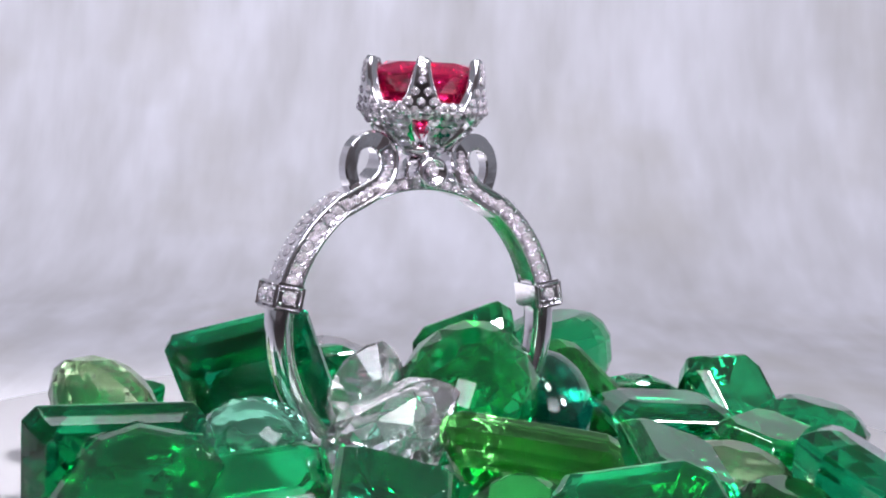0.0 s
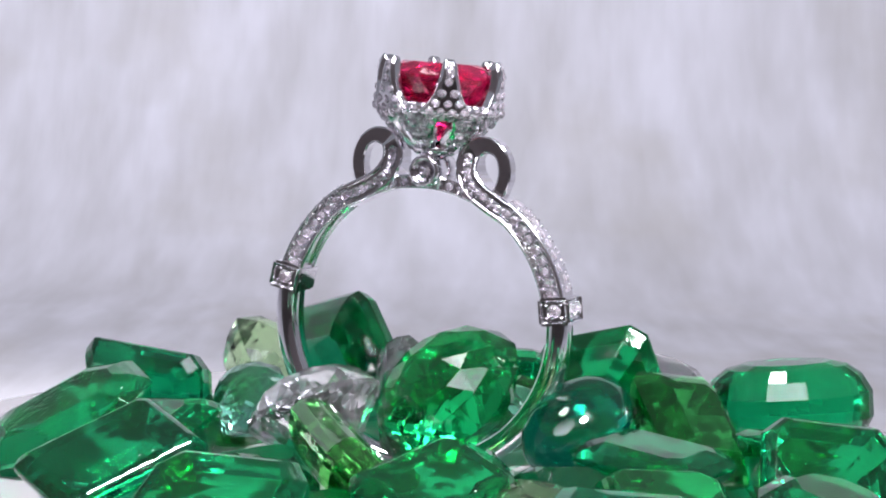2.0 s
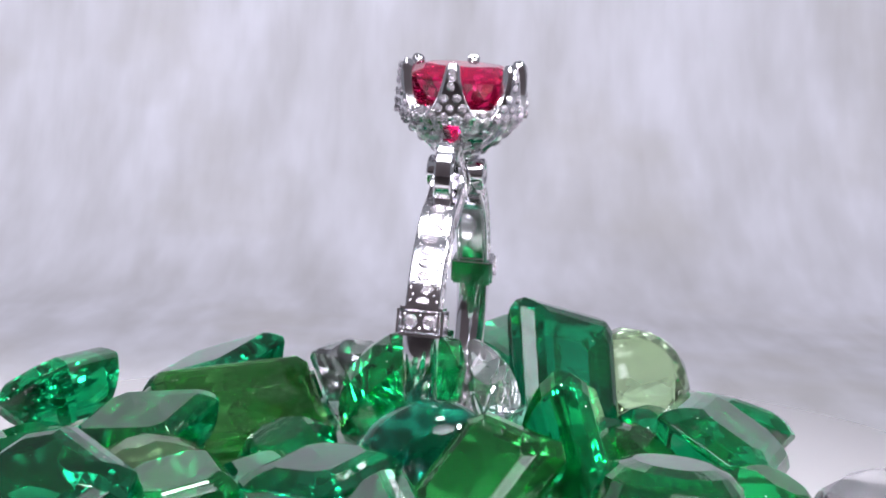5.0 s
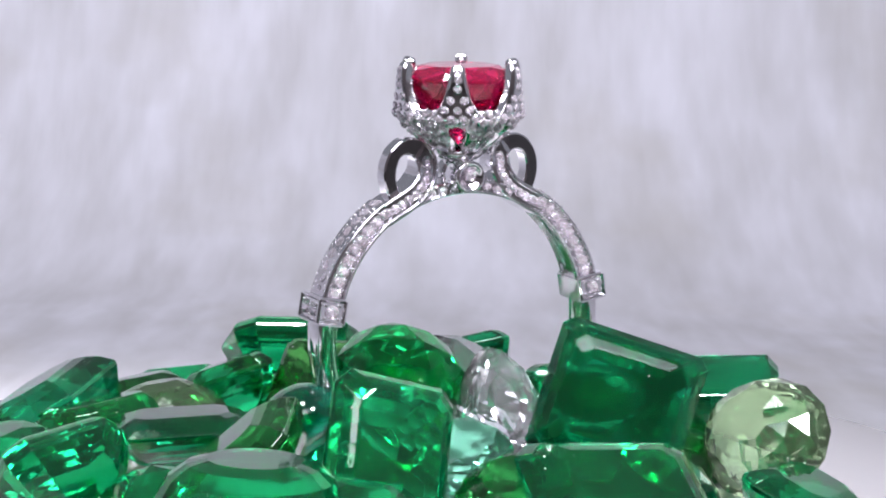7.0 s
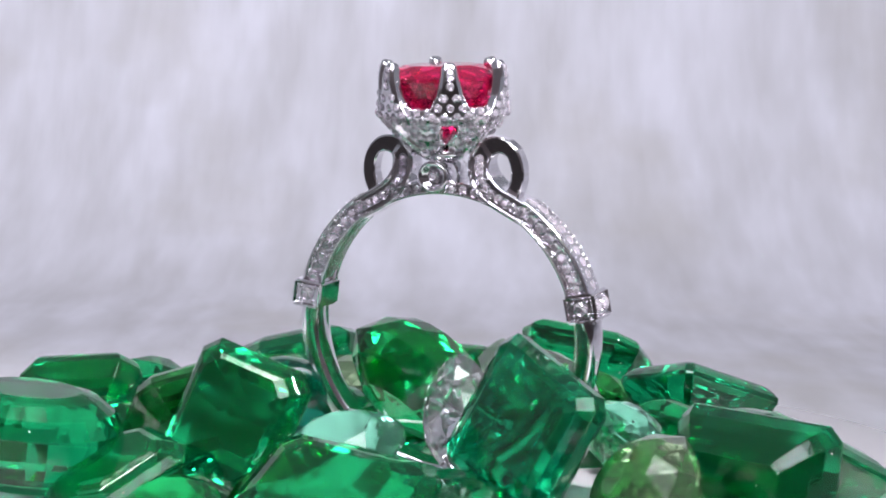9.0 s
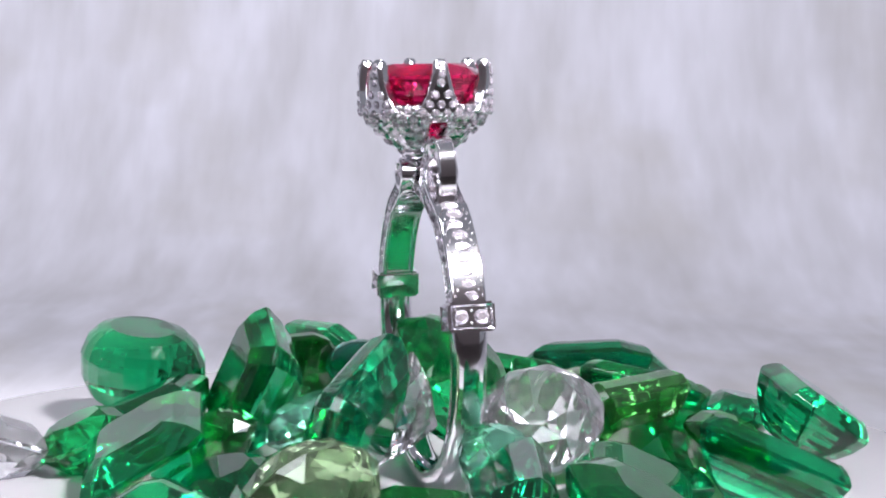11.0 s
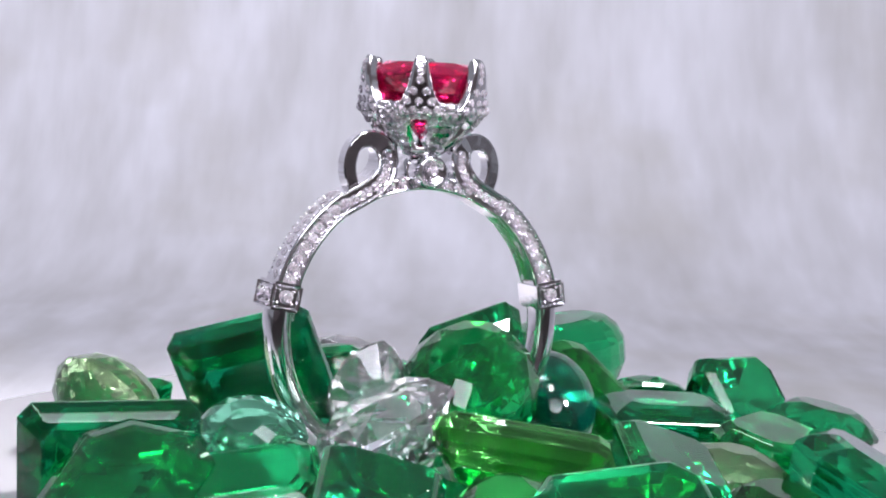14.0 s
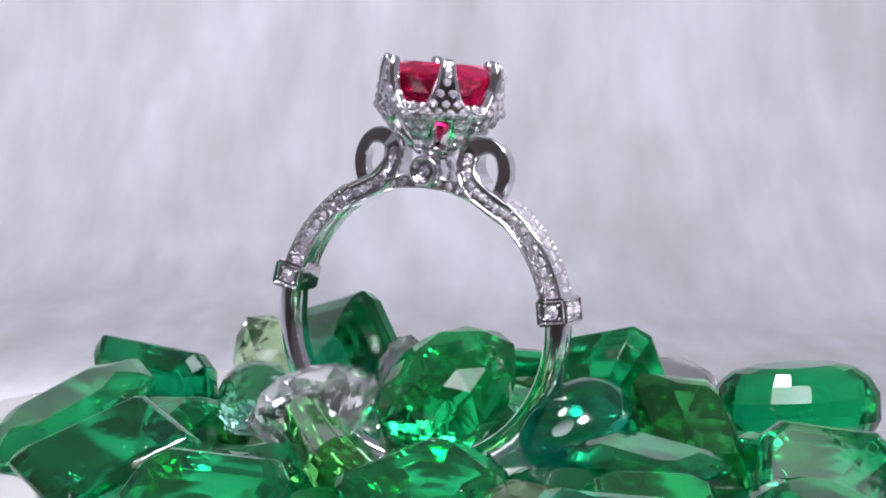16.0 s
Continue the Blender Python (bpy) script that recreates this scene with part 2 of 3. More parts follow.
def unseen_wall():
    """An added wall behind the camera, never in view, that camera-facing metal reflects as dark."""
    bm = bmesh.new()
    bmesh.ops.create_cube(bm, size=1.0, matrix=Matrix.Translation((0, -0.56, 0.24)) @ Matrix.Diagonal((1.6, 0.02, 0.518, 1)))
    m, tree, bs = material("unseen_wall_beige", Roughness=0.8, Base_Color=(0.50, 0.42, 0.41, 1))
    noise_bump(tree, bs, 60, 0.3, 0.001, 5)
    return tagged(new("wall_unseen", mesh_of("wall_unseen", bm, m)), "plain beige wall, unseen, added behind the camera to darken reflections", "wall", kind="structure")


unseen_wall()


def lathe(prof, n=96):
    bm = bmesh.new()
    rows = [[bm.verts.new((r * math.cos(2 * math.pi * i / n) * MM, r * math.sin(2 * math.pi * i / n) * MM, z * MM)) for i in range(n)] if r > 0 else [bm.verts.new((0, 0, z * MM))] for r, z in prof]
    for a, b in zip(rows, rows[1:]):
        for i in range(n):
            j = (i + 1) % n
            if len(a) == 1:
                bm.faces.new((a[0], b[i], b[j]))
            elif len(b) == 1:
                bm.faces.new((a[i], b[0], a[j]))
            else:
                bm.faces.new((a[i], b[i], b[j], a[j]))
    return bm


TOP = -7.6             # the turntable's upper face
table = new("turntable", None)
tagged(table, "round white glossy display turntable under the heap of gems", "turntable")
riding(table, Matrix.Translation((0, 0, TOP * MM)))
part("plate", lathe([(0, 0), (30, 0), (41.2, 0), (41.8, -0.25), (42, -0.8), (42, -2.4), (41.6, -2.9), (0, -2.9)]), WHITE, table, smooth=False)
part("base", lathe([(0, -2.9), (33, -2.9), (34, -3.4), (34, -8.0), (33.5, -8.3), (0, -8.3)]), WHITE, table)


# ---- the ring ----
U = Vector((0.985, -0.1675, -0.0375)).normalized()
W = Vector((0.047, 0.03, 0.998))
W = (W - U * W.dot(U)).normalized()
V = W.cross(U)
RING = Matrix.Translation(RINGC * MM) @ Matrix((U, V, W)).transposed().to_4x4()
ring = new("ring", None)
tagged(ring, "silver ring with red centre stone, scrolled shoulders and pave crystals", "ring")
riding(ring, RING)


def P(u, v, w):
    return Vector((u, v, w)) * MM


def sweep(path, section):
    """A bar along path (u, w) in the ring's plane; section(s) gives (out, v) corners at s in 0..1."""
    bm = bmesh.new()
    rows = []
    n = len(path)
    for i, (u, w) in enumerate(path):
        a, b = path[max(i - 1, 0)], path[min(i + 1, n - 1)]
        tx, tw = b[0] - a[0], b[1] - a[1]
        k = math.hypot(tx, tw)
        ox, ow = -tw / k, tx / k
        rows.append([bm.verts.new(P(u + ox * o, v, w + ow * o)) for o, v in section(i / (n - 1))])
    m = len(rows[0])
    for a, b in zip(rows, rows[1:]):
        for i in range(m):
            j = (i + 1) % m
            bm.faces.new((a[i], b[i], b[j], a[j]))
    bm.faces.new(rows[0])
    bm.faces.new(rows[-1][::-1])
    return bm


def spline(pts, n):
    """Catmull-Rom through pts."""
    out = []
    q = [pts[0]] + list(pts) + [pts[-1]]
    for i in range(n):
        f = i / (n - 1) * (len(pts) - 1)
        k = min(int(f), len(pts) - 2)
        t = f - k
        p0, p1, p2, p3 = (Vector(q[k + d]) for d in range(4))
        r = 0.5 * (2 * p1 + (p2 - p0) * t + (2 * p0 - 5 * p1 + 4 * p2 - p3) * t * t + (3 * p1 - p0 - 3 * p2 + p3) * t ** 3)
        out.append((r.x, r.y))
    return out


def arc(r, a0, a1, n):
    angles = [radians(a0 + (a1 - a0) * i / (n - 1)) for i in range(n)]
    return [(r * math.cos(a), r * math.sin(a) + RW) for a in angles]


def round_section(a, b, e=2.6, n=20):
    out = []
    for i in range(n):
        t = 2 * math.pi * i / n
        c, s = math.cos(t), math.sin(t)
        out.append((a / 2 * abs(c) ** (2 / e) * (1 if c > 0 else -1), b / 2 * abs(s) ** (2 / e) * (1 if s > 0 else -1)))
    return out


def channel_section(a, b, side, top, depth=0.26):
    """A bar a wide and b deep with bevelled edges and channels cut into its two sides and its outer face."""
    x, y, k = a / 2, b / 2, 0.10
    f, g = x * 0.70, y * 0.74
    d, t = depth * side, depth * top
    return [(x, -y + k), (x, -g), (x - t, -g + 0.04), (x - t, g - 0.04), (x, g), (x, y - k), (x - k, y),
            (f, y), (f - 0.03, y - d), (-f + 0.03, y - d), (-f, y), (-x + k, y), (-x, y - k), (-x, -y + k), (-x + k, -y),
            (-f, -y), (-f + 0.03, -y + d), (f - 0.03, -y + d), (f, -y), (x - k, -y)]


def small_stone(name, d):
    return mesh_of(name, brilliant(d, d, d * 0.8, 6), PAVE)


STONE = small_stone("pave_stone", 0.94)
SEED = small_stone("pave_stone", 0.66)


def bead_mesh(d):
    bm = bmesh.new()
    bmesh.ops.create_icosphere(bm, subdivisions=1, radius=d / 2 * MM)
    return mesh_of("claw_bead", bm, SILVER, True)


BEAD = bead_mesh(0.22)


def set_stone(mesh, parent, at, normal, along=(0.3, 0.2, 0.9)):
    ob = part("pave_stone", mesh, None, parent)
    tip = Vector((random.uniform(-1, 1), random.uniform(-1, 1), random.uniform(-1, 1))) * 0.20
    ob.matrix_basis = frame_of(at, Vector(normal) + tip, along)
    return ob


def set_bead(parent, at):
    ob = part("claw_bead", BEAD, None, parent)
    ob.matrix_basis = Matrix.Translation(Vector(at) * MM)


RM = 9.96              # mean radius of the shank
RW = -0.55             # height of its centre
part("lower_band", sweep(arc(RM, 169, 371, 84), lambda s: round_section(1.62, 2.35 - 0.35 * math.sin(math.pi * s))), SILVER, ring, "plain polished silver lower band", smooth=True)

bridge = part("bridge", sweep(arc(9.56, 65, 115, 24), lambda s: channel_section(0.92, 2.2, 1, 0)), SILVER, ring, soften=0.06)
for i in range(9):
    a = radians(70 + 40 * i / 8)
    if abs(i - 4) < 1:
        continue
    for side in (-1, 1):
        set_stone(SEED, bridge, (9.56 * math.cos(a), side * 0.93, 9.56 * math.sin(a) + RW), (0, side, 0.0))

LOOP = [(-5.95, 7.36), (-5.36, 7.70), (-4.50, 8.16), (-3.62, 8.72), (-2.98, 9.45), (-2.72, 10.3), (-2.85, 11.1), (-3.40, 11.68), (-4.20, 11.80), (-4.92, 11.35), (-5.28, 10.55), (-5.33, 9.7), (-5.10, 8.85), (-4.72, 8.25)]
for side in (1, -1):
    a0, a1 = 169.0, 124.5
    path = arc(RM, a0, a1, 34)
    if side < 0:
        path = [(-u, w) for u, w in path]
    turn = side

    def sec(s, turn=turn):
        return [(-turn * o, v) for o, v in channel_section(1.66 - 0.16 * s, 2.25, 1, 1)]

    shoulder = part("shoulder", sweep(path, sec), SILVER, ring, "pave-set silver shoulder", soften=0.07)
    for i in range(9):
        a = radians(a0 - 7.0 - (a0 - a1 - 8.5) * i / 8)
        c, s_ = math.cos(a) * side, math.sin(a)
        for v in (-1, 1):
            set_stone(STONE, shoulder, (RM * c, v * 0.90, RM * s_ + RW), (0, v, 0))
            for dr in (-0.45, 0.45) if i < 8 else ():
                b = a - radians(2.3)
                set_bead(shoulder, ((RM + dr) * math.cos(b) * side, v * 1.10, (RM + dr) * math.sin(b) + RW))
        set_stone(STONE, shoulder, ((RM + 0.60) * c, 0.0, (RM + 0.60) * s_ + RW), (c, 0, s_), (0, 1, 0)).scale = (1.6, 1.12, 1.0)
        for v, db in ((-0.68, 2.3), (0.68, 2.3), (-0.86, 0.4), (0.86, 0.4)) if i < 8 else ():
            b = a - radians(db)
            set_bead(shoulder, ((RM + 0.78) * math.cos(b) * side, v, (RM + 0.78) * math.sin(b) + RW))

    pts = spline([(side * u, w) for u, w in LOOP], 72)

    def scroll_depth(s):
        return 2.25 - 1.1 * min(1.0, max(0.0, (s - 0.30) / 0.22))

    def loop_section(s):
        k = min(1.0, max(0.0, (s - 0.44) / 0.24))
        return channel_section(1.50 - 0.60 * k, scroll_depth(s), max(0.0, 1 - max(0, s - 0.43) * 14), 0, 0.2)

    scroll = part("scroll", sweep(pts, loop_section), SILVER, ring, "looped polished silver scroll", soften=0.24)
    for i in range(10):
        u, w = pts[4 + i * 3]
        for v in (-1, 1):
            set_stone(SEED, scroll, (u, v * (scroll_depth((4 + i * 3) / 71) / 2 - 0.15), w), (0, v, 0))

    # cuff: a square box collar with set stones on its three outer faces
    ca = radians(180 - 11.6)
    cu, cw = RM * math.cos(ca) * side, RM * math.sin(ca) + RW
    bm = bmesh.new()
    bmesh.ops.create_cube(bm, size=1.0, matrix=Matrix.Diagonal((2.15 * MM, 3.0 * MM, 1.85 * MM, 1)))
    bmesh.ops.bevel(bm, geom=bm.edges[:], offset=0.16 * MM, segments=2, affect="EDGES")
    for want in ((0, -1, 0), (0, 1, 0), (-side, 0, 0)):
        best = max(bm.faces, key=lambda f: f.normal.dot(Vector(want)) * f.calc_area())
        bmesh.ops.inset_region(bm, faces=[best], thickness=0.22 * MM, depth=0)
        bmesh.ops.translate(bm, verts=best.verts, vec=-Vector(want) * 0.18 * MM)
    tilt = pose(0, 0, 0, 0, side * 9.5, 0)
    cuff = part("cuff", bm, SILVER, ring, "box-shaped silver cuff set with crystals")
    cuff.matrix_basis = Matrix.Translation(P(cu - side * 0.12, 0, cw)) @ tilt
    for v in (-1, 1):
        set_stone(STONE, cuff, (0, v * 1.42, 0), (0, v, 0))
        for du in (-0.5, 0.5):
            for dw in (-0.42, 0.42):
                set_bead(cuff, (du, v * 1.40, dw))
    for v in (-0.62, 0.62):
        set_stone(STONE, cuff, (-side * 0.98, v, 0), (-side, 0, 0))
        for dw in (-0.42, 0.42):
            set_bead(cuff, (-side * 0.96, v * 1.6, dw))
    set_bead(cuff, (-side * 0.96, 0, 0.4))
    set_bead(cuff, (-side * 0.96, 0, -0.4))

# bezels at the top of the band, front and back
for v in (-1, 1):
    bm = lathe([(0, -1.4), (1.02, -1.4), (1.08, -1.2), (1.08, 0.28), (1.0, 0.40), (0.86, 0.42), (0.72, 0.30), (0.64, 0.12), (0, 0.10)], 36)
    bezel = part("bezel", bm, SILVER, ring, "round polished bezel with a small crystal", smooth=True)
    bezel.matrix_basis = frame_of((0.10, v * 1.52, 9.76), (0, v, 0), (1, 0, 0))
    set_stone(STONE, bezel, (0, 0, 0.20), (0, 0, 1), (1, 0, 0)).scale = (0.95, 0.95, 0.95)

# the head: an open basket, six prongs, the red stone
HU = 0.05


def polar(r, a, w):
    return P(HU + r * math.cos(radians(a)), r * math.sin(radians(a)), w)


def band_of(prof, n=72):
    bm = lathe(prof + [prof[0]], n)
    bmesh.ops.remove_doubles(bm, verts=bm.verts, dist=0.00001)
    bmesh.ops.translate(bm, verts=bm.verts, vec=P(HU, 0, 0))
    return bm


rim = part("basket_rim", band_of([(3.95, 13.30), (4.12, 13.8), (4.16, 14.25), (3.95, 14.42), (3.5, 14.36), (3.45, 13.5), (3.5, 13.2)]), SILVER, ring, "pave-set silver basket rim", smooth=True)
part("basket_foot", band_of([(0.3, 10.75), (1.25, 10.75), (1.55, 11.0), (1.7, 11.35), (1.3, 11.6), (0.3, 11.5)], 48), SILVER, ring, smooth=True)
for i in range(36):
    a = 10 * i
    c, s = math.cos(radians(a)), math.sin(radians(a))
    set_stone(SEED, rim, (HU + 4.04 * c, 4.04 * s, 14.10), (c, s, 0.05))
    c, s = math.cos(radians(a + 5)), math.sin(radians(a + 5))
    set_stone(SEED, rim, (HU + 3.96 * c, 3.96 * s, 13.56), (c, s, -0.30))
    set_bead(rim, (HU + 4.12 * c, 4.12 * s, 13.86))


def strip(profile, widths, a, thick):
    """A curved bar: profile of (radius, height), with its width along the tangent, at the angle a."""
    bm = bmesh.new()
    ca, sa = math.cos(radians(a)), math.sin(radians(a))
    rows = []
    for i, ((r, w), wd) in enumerate(zip(profile, widths)):
        p0, p1 = profile[max(i - 1, 0)], profile[min(i + 1, len(profile) - 1)]
        tr, tw = p1[0] - p0[0], p1[1] - p0[1]
        k = math.hypot(tr, tw)
        nr, nw = tw / k, -tr / k
        row = []
        for o, t in ((0.5, -0.32), (0.5, 0.32), (0.25, 0.5), (-0.5, 0.5), (-0.5, -0.5), (0.25, -0.5)):
            rr, ww = r + nr * o * thick, w + nw * o * thick
            row.append(bm.verts.new(P(HU + rr * ca - t * wd * sa, rr * sa + t * wd * ca, ww)))
        rows.append(row)
    for p, q in zip(rows, rows[1:]):
        for i in range(6):
            j = (i + 1) % 6
            bm.faces.new((p[i], q[i], q[j], p[j]))
    bm.faces.new(rows[0][::-1])
    bm.faces.new(rows[-1])
    return bm


for i in range(6):
    a = 60 * i
    ca, sa = math.cos(radians(a)), math.sin(radians(a))
    prof = spline([(3.85, 13.9), (3.98, 14.5), (4.08, 15.2), (4.14, 16.0), (4.12, 16.5), (4.02, 16.9), (3.85, 17.12)], 14)
    wid = [3.5, 2.95, 2.5, 2.15, 1.85, 1.62, 1.44, 1.30, 1.19, 1.10, 1.02, 0.95, 0.88, 0.72]
    bm = strip(prof, wid, a, 0.74)
    bmesh.ops.create_icosphere(bm, subdivisions=3, radius=0.40 * MM, matrix=Matrix.Translation(polar(3.86, a, 16.90)))
    prong = part("prong", bm, SILVER, ring, soften=0.12)
    for k, cols in ((0, (-1.15, -0.4, 0.4, 1.15)), (2, (-0.78, 0, 0.78)), (4, (-0.42, 0.42)), (6, (-0.02,)), (8, (0.02,)), (10, (0,))):
        r, w = prof[k]
        for t in cols:
            set_stone(SEED, prong, (HU + (r + 0.30) * ca - t * sa, (r + 0.30) * sa + t * ca, w), (ca, sa, 0))
    b = a + 30
    cb, sb = math.cos(radians(b)), math.sin(radians(b))
    prof = spline([(1.1, 11.35), (2.0, 12.0), (2.75, 12.7), (3.3, 13.3), (3.55, 13.75)], 10)
    strut = part("strut", strip(prof, [1.15, 1.35, 1.55, 1.75, 1.95, 2.2, 2.5, 2.9, 3.4, 4.0], b, 0.85), SILVER, ring, soften=0.06)
    for k, cols in ((1, (0,)), (3, (-0.36, 0.36)), (5, (-0.62, 0, 0.62)), (7, (-0.95, -0.32, 0.32, 0.95))):
        r, w = prof[k]
        for t in cols:
            set_stone(SEED, strut, (HU + (r + 0.28) * cb - t * sb, (r + 0.28) * sb + t * cb, w - 0.26), (cb, sb, -0.8))

pts = []
for r, w, n, turn in ((2.55, 17.02, 8, 0.5), (3.25, 16.72, 8, 0.0), (3.72, 16.25, 16, 0.0), (3.74, 16.05, 16, 0.0), (3.45, 15.0, 16, 0.5), (2.7, 13.8, 8, 0.5), (1.4, 12.7, 8, 0.0), (0.0, 12.2, 1, 0)):
    pts += [(HU + r * math.cos(2 * math.pi * (i + turn) / n), r * math.sin(2 * math.pi * (i + turn) / n), w) for i in range(n)]
bm = hull(pts)
part("centre_stone", bm, RED, ring, "faceted round red stone")


# ---- the heap of loose gems ----
gem("large dark green square step-cut gem standing on edge", "slab", "dark", (-8.2, 9.4, -1.2), (10.2, 9.6, 4.6, 0.07), (0.589, 0.736, 0.341), (-0.687, 0.677, -0.273))
gem("upright green rectangular step-cut gem leaning by the band", "step", "emerald", (10.7, 9.5, -2.2), (9.4, 8.4, 4.8, 0.12), (0.1, 0.93, 0.33), (-0.27, 0.0, 0.96))
gem("long dark green step-cut gem on the rim of the heap", "step", "deep", (-22.2, 4.0, -3.9), (11.4, 7.5, 5.0, 0.12), (-0.40, -0.91, -0.08), (0.91, -0.40, 0.0))
gem("pale green chequer-cut oval gem", "checker", "pale", (-16.8, 15.0, -3.4), (9.4, 8.8, 6.4), (0.85, 0.2, 0.5), (0, 0.9, 0.2))
gem("pale aqua oval faceted gem", "checker", "aqua", (-13.4, 1.4, -3.0), (7.6, 6.0, 4.5), (-0.5, -0.5, 0.6), (0.8, -0.6, -0.3))
gem("clear colourless oval brilliant crystal", "brilliant", "clear", (-7.1, -4.4, -1.9), (10.2, 8.8, 6.8), (-0.40, 0.30, 0.87), (0.7, -0.57, 0.44))
gem("clear colourless drop-shaped crystal standing upright", "marquise", "clear", (-2.7, 4.0, -1.6), (8.0, 5.4, 4.6), (0.3, 0.8, 0.3), (0.1, -0.3, 0.95))
gem("bright green round faceted gem within the band", "checker", "green", (1.5, -2.0, -0.9), (11.4, 9.6, 7.4), (-0.4, -0.6, 0.7), (0.64, 0.39, 0.66))
gem("yellow-green rectangular step-cut gem leaning in the heap", "slab", "yellow", (-1.9, -13.0, -3.3), (11.6, 7.4, 4.2, 0.08), (0.643, 0.325, 0.69), (0.49, -0.87, -0.04))
gem("smooth teal cabochon leaning on the heap", "cabochon", "teal", (10.3, -1.1, -2.2), (9.4, 6.2, 4.3), (0.3, -0.55, 0.75), (0.45, 0.78, 0.38))
gem("broad thick green oval gem with a flat table", "drum", "emerald", (23.2, 13.7, -3.2), (12.2, 8.4, 6.2), (-0.10, 0.05, 0.99), (0.97, 0.22, 0.1))
gem("olive green faceted gem leaning with a corner up", "step", "olive", (17.3, 3.3, -3.2), (9.0, 7.6, 5.2), (0.6, -0.35, 0.72), (-0.4, 0.5, 0.7))
gem("green emerald-cut gem with cut corners", "step", "emerald", (26.6, -2.6, -4.0), (8.8, 6.8, 5.0), (0.2, -0.75, 0.6), (0.95, 0.2, -0.1))
gem("green oval faceted gem on the table", "brilliant", "emerald", (23.2, 4.2, -5.2), (8.0, 7.0, 5.0), (0.3, 0.5, 0.8), (0.9, -0.2, 0))
gem("green cut-cornered step-cut gem on the rim of the heap", "step", "emerald", (-25.2, -3.4, -4.1), (12.2, 8.8, 5.2, 0.25), (-0.3, -0.35, 0.88), (0.78, 0.60, 0.05))
gem("grey-green step-cut gem lying flat", "step", "emerald", (-18.2, -6.0, -4.2), (9.4, 7.0, 5.0), (-0.3, -0.3, 0.9), (0.8, -0.4, 0.1))
gem("green step-cut gem lying at the front of the heap", "step", "deep", (-16.2, -16.9, -3.3), (10.0, 7.4, 5.4), (0.0, -0.4, 0.9), (0.6, 0.8, 0.1))
gem("small olive round faceted gem", "brilliant", "olive", (-8.2, -18.5, -4.2), (6.6, 6.6, 5.0), (-0.3, -0.3, 0.9), (1, 0, 0))
gem("dark green step-cut gem at the foot of the heap", "step", "emerald", (1.0, 19.8, -4.0), (11.6, 8.8, 5.4, 0.12), (0.1, 0.5, 0.85), (0.9, -0.3, 0))
gem("clear colourless round brilliant crystal on the table", "brilliant", "clear", (12.3, 27.5, -5.4), (9.0, 9.0, 5.6), (0.2, -0.3, 0.9), (1, 0, 0))
gem("large dark green cut-cornered step-cut gem", "step", "deep", (17.4, -22.4, -4.4), (11.4, 8.6, 6.0, 0.22), (0.40, -0.30, 0.86), (0.75, 0.62, -0.2))
gem("pale green oval chequer-cut gem", "checker", "pale", (10.6, -17.8, -5.2), (9.6, 8.0, 5.6), (0.1, -0.15, 0.97), (0.8, -0.5, 0))
gem("bright green step-cut gem on the slope of the heap", "step", "green", (17.6, -14.6, -4.0), (8.0, 6.2, 4.8), (0.1, -0.2, 0.95), (0.9, 0.3, 0))
gem("long green step-cut gem lying on the heap", "step", "emerald", (-6.0, -26.7, -2.6), (10.4, 6.6, 5.0), (-0.2, -0.5, 0.85), (0.9, -0.3, 0.1))
gem("dark green rectangular step-cut gem", "step", "emerald", (4.6, -18.8, -3.0), (9.0, 6.8, 5.0, 0.12), (0.2, -0.3, 0.9), (0.5, 0.85, 0.1))
gem("dark green step-cut gem on the slope of the heap", "step", "deep", (12.0, -10.4, -5.0), (8.2, 6.2, 4.4, 0.14), (0.1, -0.25, 0.95), (0.9, 0.35, 0))
# stones lower in the heap
gem("green brilliant-cut gem low in the heap", "brilliant", "emerald", (4.0, -9.5, -4.6), (7.6, 7.0, 5.0), (0.2, -0.3, 0.9), (1, 0.3, 0))
gem("dark green step-cut gem low in the heap", "step", "emerald", (-9.5, -11.0, -5.6), (8.4, 6.6, 4.6), (0.0, -0.2, 0.95), (0.8, 0.5, 0))
gem("olive marquise-cut gem low in the heap", "marquise", "olive", (5.0, 14.0, -4.4), (9.0, 5.6, 4.6), (0.2, 0.3, 0.9), (0.9, 0.4, 0))
gem("dark green brilliant-cut gem low in the heap", "brilliant", "deep", (-6.0, 16.5, -5.0), (7.6, 7.0, 4.8), (0, 0.3, 0.9), (1, 0, 0))
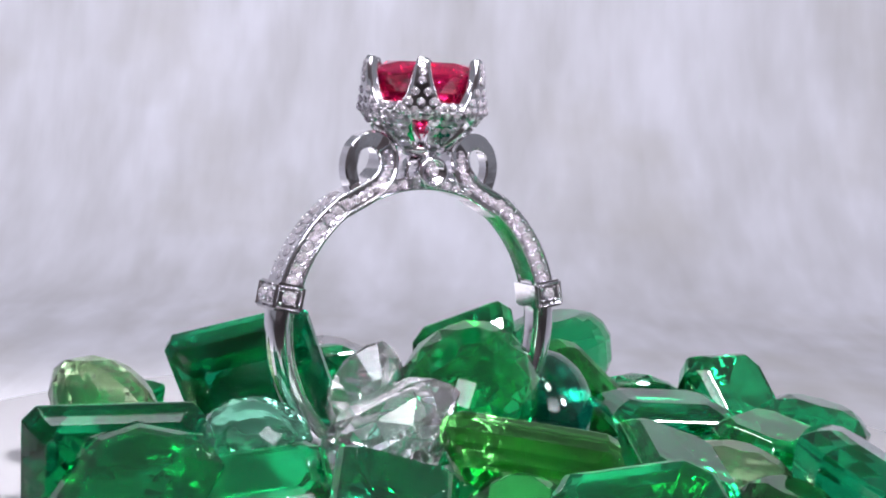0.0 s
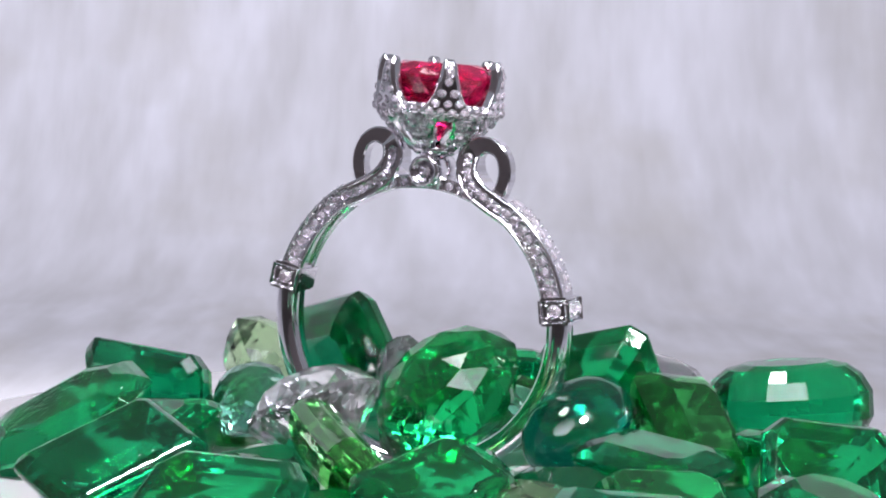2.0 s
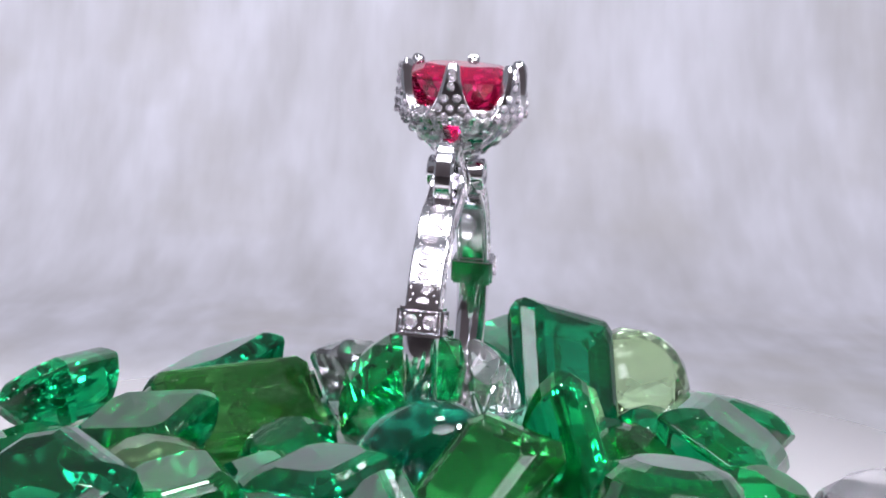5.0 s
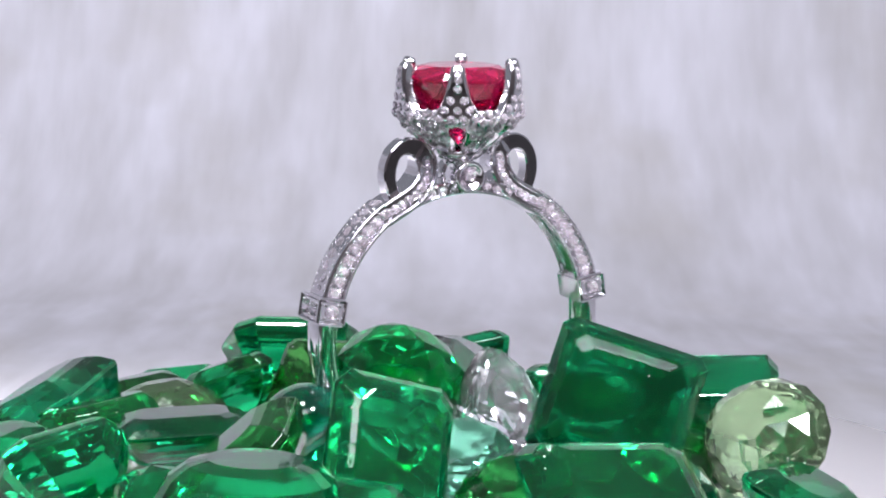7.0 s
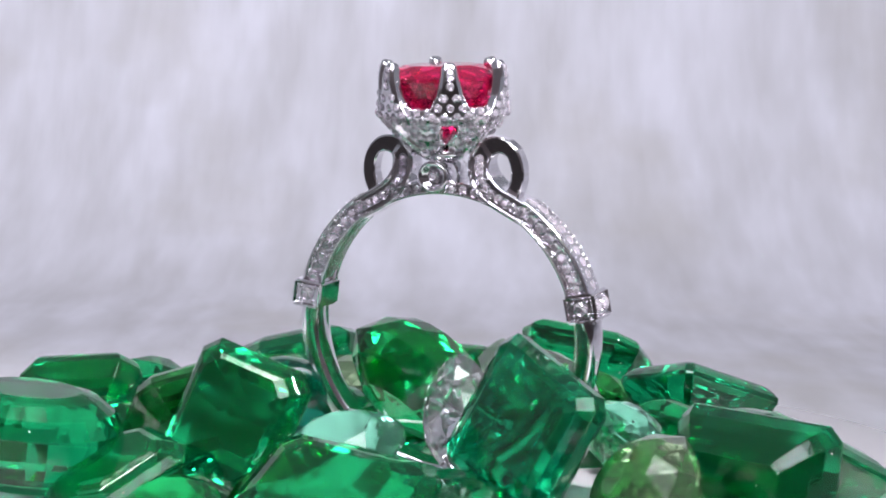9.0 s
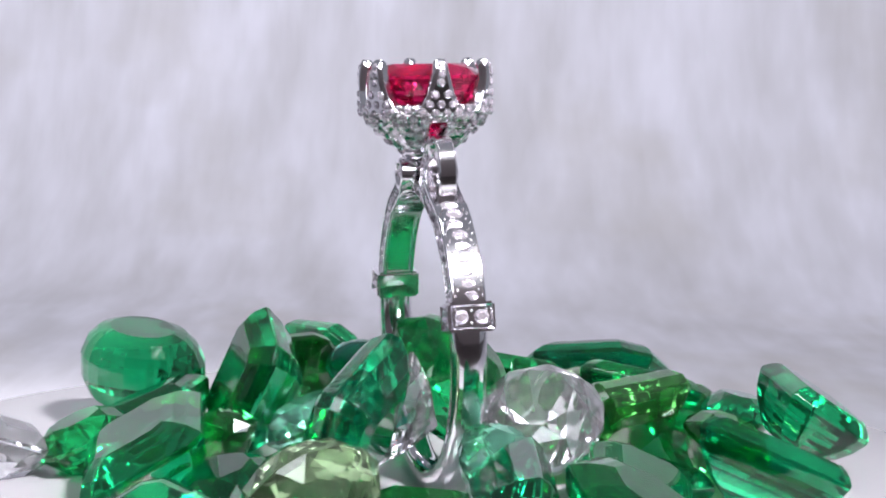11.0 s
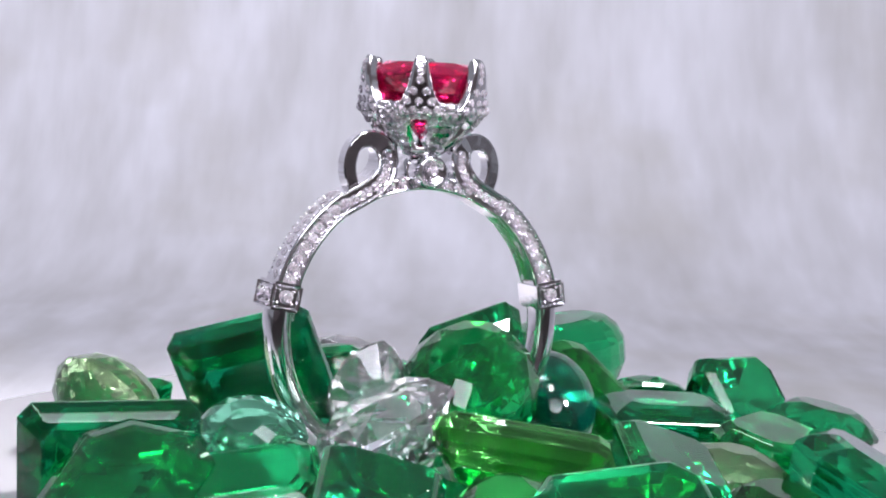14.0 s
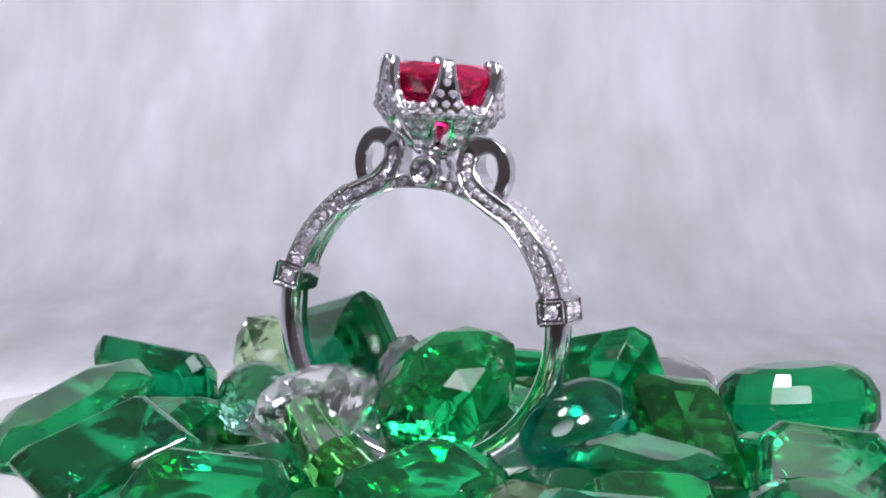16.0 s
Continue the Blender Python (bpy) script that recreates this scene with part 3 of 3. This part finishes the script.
gem("green step-cut gem low in the heap", "step", "emerald", (16.5, 15.0, -4.9), (8.4, 6.6, 4.8), (0.2, 0.4, 0.9), (0.6, 0.8, 0))
gem("pale aqua brilliant-cut gem low in the heap", "brilliant", "aqua", (4.0, 7.4, -3.6), (8.6, 6.6, 5.0), (0.2, 0.4, 0.85), (1, 0, 0))
gem("dark green marquise-cut gem on the table", "marquise", "emerald", (4.0, -27.0, -5.2), (9.0, 5.8, 4.6), (0, -0.2, 0.95), (0.8, -0.5, 0))
gem("green brilliant-cut gem on the table", "brilliant", "green", (-1.0, -20.5, -5.2), (7.0, 6.6, 4.8), (0, -0.3, 0.9), (1, 0, 0))
gem("green round faceted gem low in the heap", "brilliant", "green", (10.5, 21.5, -5.2), (6.8, 6.8, 4.8), (0.1, 0.4, 0.9), (1, 0, 0))
gem("dark green step-cut gem under the band", "step", "deep", (-3.0, 12.5, -5.6), (7.0, 5.8, 4.0), (0.2, 0.2, 0.95), (1, 0.2, 0))
gem("olive brilliant-cut gem low in the heap", "brilliant", "olive", (8.5, -24.5, -5.0), (7.2, 6.8, 5.0), (0.1, -0.2, 0.95), (1, 0, 0))
gem("dark green cushion step-cut gem lying level on the heap", "step", "deep", (15.8, -6.4, -3.2), (9.2, 7.2, 3.8, 0.14), (0.03, -0.06, 1.0), (0.9, -0.45, 0))
gem("dark green step-cut gem at the side of the heap", "step", "emerald", (-12.5, 22.5, -5.2), (8.6, 6.6, 4.6), (-0.2, 0.3, 0.9), (0.9, 0.3, 0))
gem("olive step-cut gem low in the heap", "step", "olive", (-16.5, 8.0, -5.2), (7.6, 6.4, 4.6), (-0.2, 0.1, 0.95), (0.5, 0.8, 0))

gem("green round faceted gem on the rim of the heap", "brilliant", "emerald", (27.0, -10.7, -4.4), (9.0, 8.0, 5.0), (0.2, -0.1, 0.97), (1, 0.3, 0))


def motions():
    """The turntable and all that rides on it turn at one steady pace."""
    for ob, m in MOVING:
        rows = []
        for i in range(41):
            t = 0.4 * i
            rows.append((t, Matrix.Rotation(radians(-TURN * (t - T0)), 4, "Z") @ m))
        walk(ob, rows)


motions()
